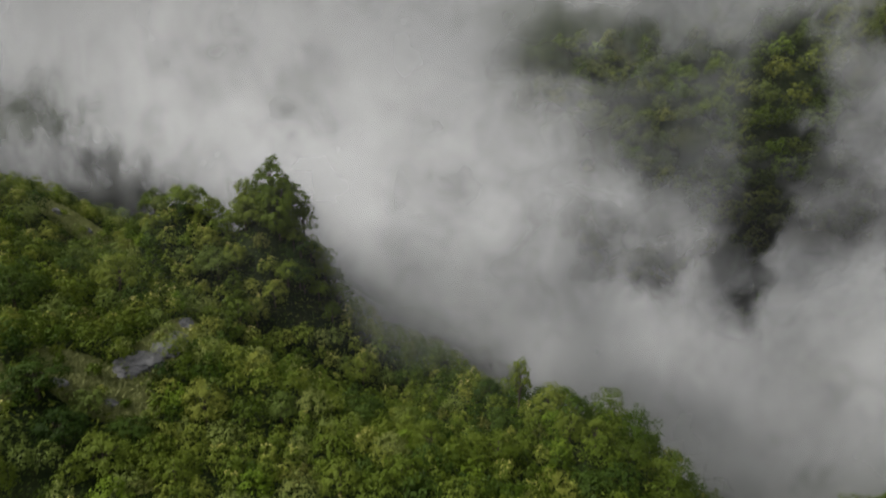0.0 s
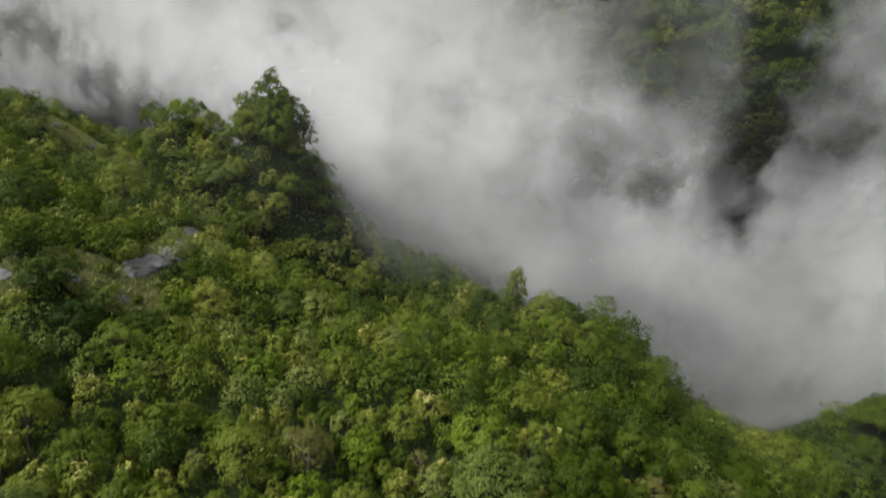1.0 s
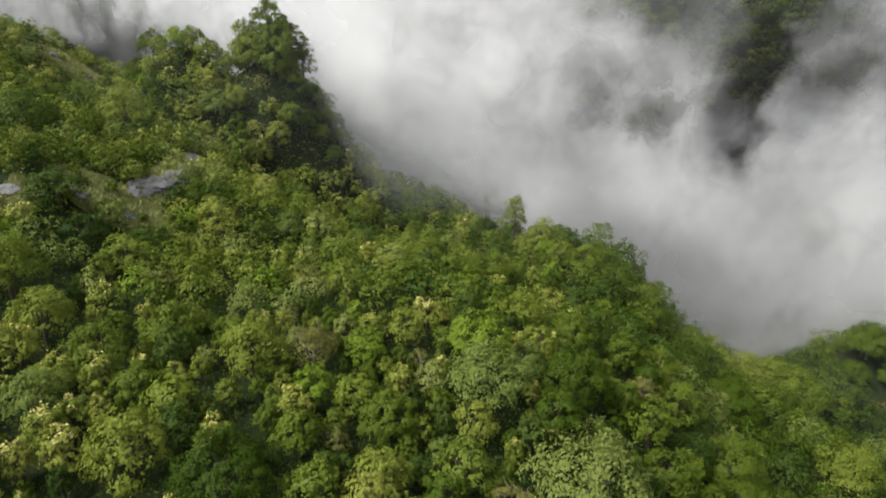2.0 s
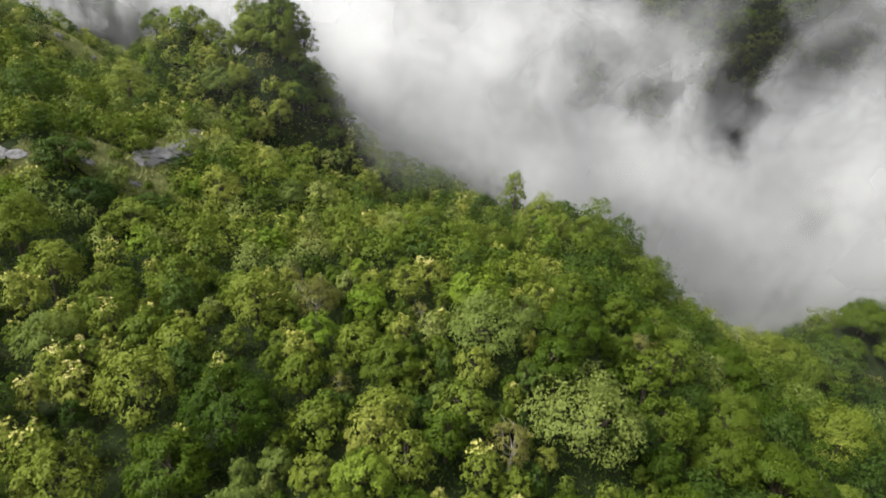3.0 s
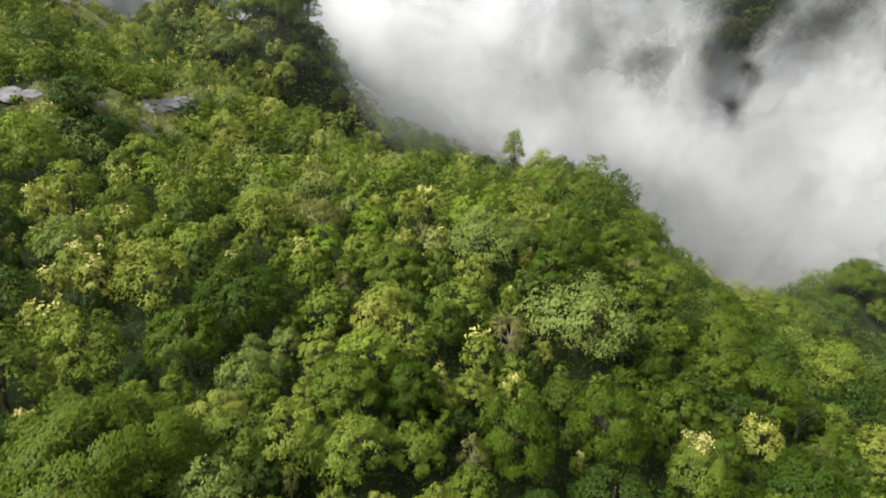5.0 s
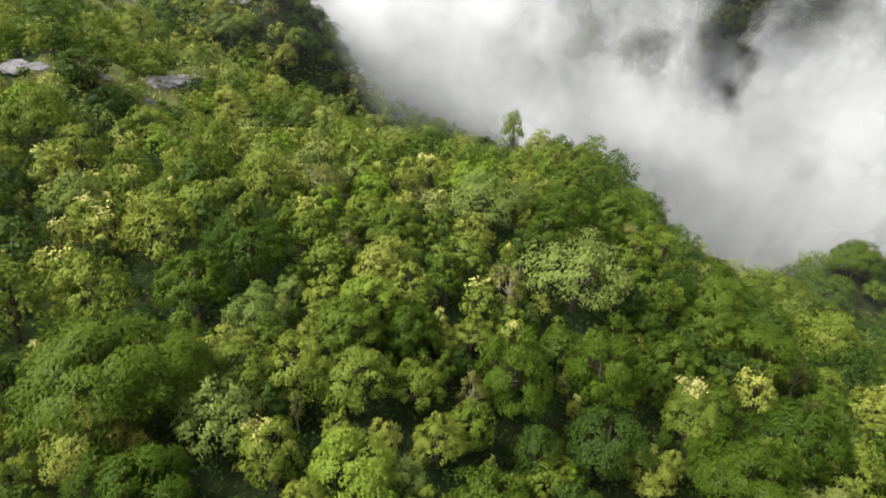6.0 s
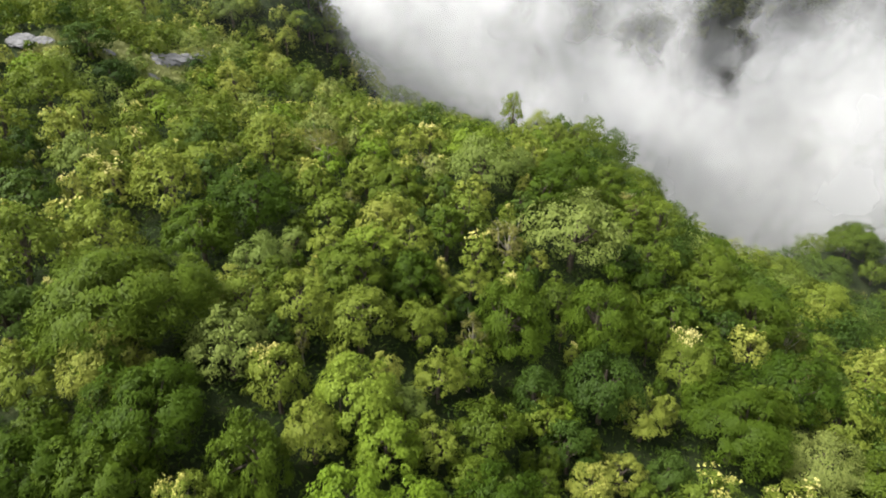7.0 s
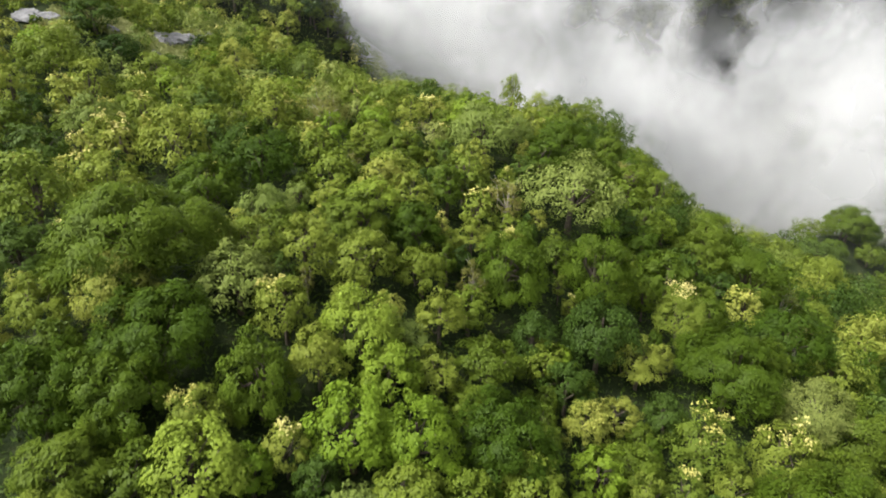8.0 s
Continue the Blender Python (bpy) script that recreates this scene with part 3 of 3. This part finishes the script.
def boulder(width, depth, height, seed):
    bm = bmesh.new()
    bmesh.ops.create_icosphere(bm, subdivisions=4, radius=1)
    for v in bm.verts:
        p = v.co.copy()
        k = 1 + 0.35 * noise.noise(p * 1.3 + Vector((seed, 0, 0))) + 0.14 * noise.noise(p * 3.7 + Vector((0, seed, 0))) + 0.05 * noise.noise(p * 11)
        k -= 0.1 * abs(noise.noise(p * 2.2 + Vector((0, 0, seed))))
        v.co = Vector((p.x * width / 2, p.y * depth / 2, p.z * height / 2)) * k
    me = bpy.data.meshes.new("rock_outcrop")
    bm.to_mesh(me)
    bm.free()
    me.materials.append(ROCK)
    return new("rock_outcrop", me)


for i, (x, y, w, d, h, turn) in enumerate((
    (-50.0, 91.0, 4.4, 4.6, 1.3, 14), (-48.8, 95.5, 5.0, 7.0, 1.4, -10), (-47.9, 102.0, 4.6, 8.5, 1.3, 8), (-48.6, 109.5, 3.8, 8.5, 1.2, -6), (-49.6, 117.0, 3.4, 6.0, 1.2, 12),
    (-54.0, 80.5, 2.6, 1.6, 0.8, 25), (-48.3, 82.5, 2.2, 1.5, 0.8, 40), (-64.2, 75.4, 4.2, 3.6, 1.0, -10), (-61.2, 76.2, 2.6, 2.2, 0.8, 15), (-96.0, 158.5, 2.6, 2.0, 1.3, 10), (-89.5, 160.0, 2.2, 1.8, 1.2, -15),
)):
    e = 1.0
    z = float(ground_height(x, y))
    slope_x = math.degrees(math.atan((float(ground_height(x + e, y)) - float(ground_height(x - e, y))) / (2 * e)))
    slope_y = math.degrees(math.atan((float(ground_height(x, y + e)) - float(ground_height(x, y - e))) / (2 * e)))
    ob = tagged(boulder(w, d, h, 3.7 * i + 1), "pale grey limestone outcrop bare of plants on the slope", "rock", "rock outcrops")
    ob.matrix_basis = pose(x, y, z + 0.45 * h, slope_y, -slope_x, 0) @ pose(0, 0, 0, 0, 0, turn)

# ---- mist: drifting banks that fill the valley behind the ridge ----
GAPS = (  # sideways and upward slope of the sight from above the ridge, half width, half height, clearness
    (0.49, 0.04, 0.09, 0.12, 1.5), (0.47, -0.1, 0.055, 0.1, 1.45), (0.485, -0.21, 0.045, 0.08, 1.15), (0.2, 0.12, 0.11, 0.08, 1.1),
    (0.32, 0.08, 0.09, 0.06, 1.05), (0.26, -0.15, 0.07, 0.1, 0.76), (0.35, -0.18, 0.07, 0.06, 0.73), (0.42, -0.02, 0.27, 0.2, 0.74),
    (0.63, 0.15, 0.06, 0.07, 1.1), (0.6, -0.16, 0.1, 0.14, 0.62), (0.63, 0.02, 0.1, 0.12, 0.58), (-0.57, -0.01, 0.1, 0.07, 0.7), (-0.47, -0.08, 0.15, 0.06, 0.72), (-0.17, 0.07, 0.06, 0.04, 0.52),
)


def mist_material():
    m, nodes, links, bsdf = material("mist")
    nodes.remove(bsdf)
    geo = nodes.new("ShaderNodeNewGeometry")
    here = geo.outputs["Position"]
    # slow swirls bend the outlines of the gaps
    drawn = nodes.new("ShaderNodeVectorMath")
    drawn.operation = "MULTIPLY"
    drawn.inputs[1].default_value = (1.0, 0.55, 1.0)
    links.new(here, drawn.inputs[0])
    swirl = noise_node(nodes, links, 0.024, 2.5, 0.5, drawn.outputs[0])
    fine = noise_node(nodes, links, 0.03, 4.0, 0.5, drawn.outputs[0])
    wisp = noise_node(nodes, links, 0.09, 3.0, 0.5, drawn.outputs[0], 0.25)
    broad = noise_node(nodes, links, 0.03, 2.0, 0.5, drawn.outputs[0])
    split = nodes.new("ShaderNodeSeparateXYZ")
    links.new(here, split.inputs[0])
    bend = nodes.new("ShaderNodeSeparateXYZ")
    links.new(swirl.outputs["Color"], bend.inputs[0])

    def op(kind, x, y=None, clamp=False):
        return math_node(nodes, links, kind, x, y, clamp)

    depth = op("ADD", split.outputs[1], 17.0)
    curl = nodes.new("ShaderNodeSeparateXYZ")
    links.new(wisp.outputs["Color"], curl.inputs[0])
    u, v = (
        op("ADD", op("DIVIDE", op("ADD", split.outputs[i], shift), depth), op("ADD", op("MULTIPLY", op("SUBTRACT", bend.outputs[j], 0.5), 0.3), op("MULTIPLY", op("SUBTRACT", curl.outputs[j], 0.5), 0.13)))
        for i, j, shift in ((0, 0, 1.0), (2, 1, -36.0))
    )
    clear = None
    for cu, cv, ru, rv, amount in GAPS:
        du = op("POWER", op("ABSOLUTE", op("DIVIDE", op("SUBTRACT", u, cu), ru)), 2.0)
        dv = op("POWER", op("ABSOLUTE", op("DIVIDE", op("SUBTRACT", v, cv), rv)), 2.0)
        g = op("MULTIPLY", op("EXPONENT", op("MULTIPLY", op("ADD", du, dv), -0.9)), amount)
        clear = g if clear is None else op("MAXIMUM", clear, g)
    body = op("SUBTRACT", 1.0, op("MULTIPLY", clear, 1.12))
    grain = op("ADD", op("MULTIPLY", op("SUBTRACT", fine.outputs["Fac"], 0.5), 2.1), op("MULTIPLY", op("SUBTRACT", wisp.outputs["Fac"], 0.5), 1.1))
    soft = nodes.new("ShaderNodeMapRange")
    soft.interpolation_type = "SMOOTHSTEP"
    soft.inputs["From Min"].default_value, soft.inputs["From Max"].default_value = -0.12, 1.35
    links.new(op("ADD", body, grain), soft.inputs["Value"])
    ragged = soft.outputs[0]
    thick = op("ADD", op("MULTIPLY", op("POWER", ragged, 1.35), 0.95), 0.012)
    edge = nodes.new("ShaderNodeAttribute")
    edge.attribute_name = "thickness"
    alpha = op("MULTIPLY", thick, edge.outputs["Fac"], True)
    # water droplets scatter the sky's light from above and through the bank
    # normals steered by height and x paint the bank's top lighter, its foot darker
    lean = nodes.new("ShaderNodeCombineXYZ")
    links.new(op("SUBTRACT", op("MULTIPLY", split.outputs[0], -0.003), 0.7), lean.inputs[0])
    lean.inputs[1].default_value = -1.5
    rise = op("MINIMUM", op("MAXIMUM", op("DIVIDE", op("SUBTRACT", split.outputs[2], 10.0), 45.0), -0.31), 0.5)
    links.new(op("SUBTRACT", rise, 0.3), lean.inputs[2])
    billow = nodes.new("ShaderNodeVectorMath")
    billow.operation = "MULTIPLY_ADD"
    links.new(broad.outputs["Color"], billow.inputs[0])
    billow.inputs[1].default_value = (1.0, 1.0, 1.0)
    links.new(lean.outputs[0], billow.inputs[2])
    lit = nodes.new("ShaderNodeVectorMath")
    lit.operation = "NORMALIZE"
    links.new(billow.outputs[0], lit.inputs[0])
    diffuse, through_bank, clear_air = nodes.new("ShaderNodeBsdfDiffuse"), nodes.new("ShaderNodeBsdfTranslucent"), nodes.new("ShaderNodeBsdfTransparent")
    for n in (diffuse, through_bank):
        n.inputs["Color"].default_value = (0.72, 0.728, 0.745, 1)
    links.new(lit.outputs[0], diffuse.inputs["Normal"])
    half, mix = nodes.new("ShaderNodeMixShader"), nodes.new("ShaderNodeMixShader")
    half.inputs[0].default_value = 0.22
    links.new(diffuse.outputs[0], half.inputs[1])
    links.new(through_bank.outputs[0], half.inputs[2])
    links.new(alpha, mix.inputs[0])
    links.new(clear_air.outputs[0], mix.inputs[1])
    links.new(half.outputs[0], mix.inputs[2])
    links.new(mix.outputs[0], nodes["Material Output"].inputs["Surface"])
    return m


MIST = mist_material()
mist_bank = tagged(new("mist_bank"), "white drifting mist filling the valley behind the ridge", "mist", kind="stuff")
BANKS = ((92, 0.018), (139, 0.33), (152, 0.75), (166, 1.0), (183, 1.0), (201, 1.0))     # how far off, how dense; the first is a thin haze
for off, dense in BANKS:
    a, b = np.meshgrid(np.linspace(-330, 380, 140), np.linspace(-110, 190, 90))
    y = off - 0.36 * a + 6 * np.sin(a / 31) + 5 * np.sin(b / 23 + a / 60) + 0.0008 * np.clip(-a, 0, 400) ** 2 + 0.46 * np.clip(a - 45, 0, 400)
    veil = sheet_mesh("veil", np.stack((a, y, b), -1))
    # the bank thins out towards the tree tops below it
    over = np.clip((b - ground_height(a, y) - 2) / (9 + 4 / (1 + np.exp(-(a + 40) / 15)) - 7 / (1 + np.exp(-(a - 55) / 10))), 0, 1)
    thickness = over ** 1.3 * dense
    veil.attributes.new("thickness", "FLOAT", "POINT").data.foreach_set("value", thickness.astype(np.float32).ravel())
    veil.materials.append(MIST)
    new("veil", veil).parent = mist_bank
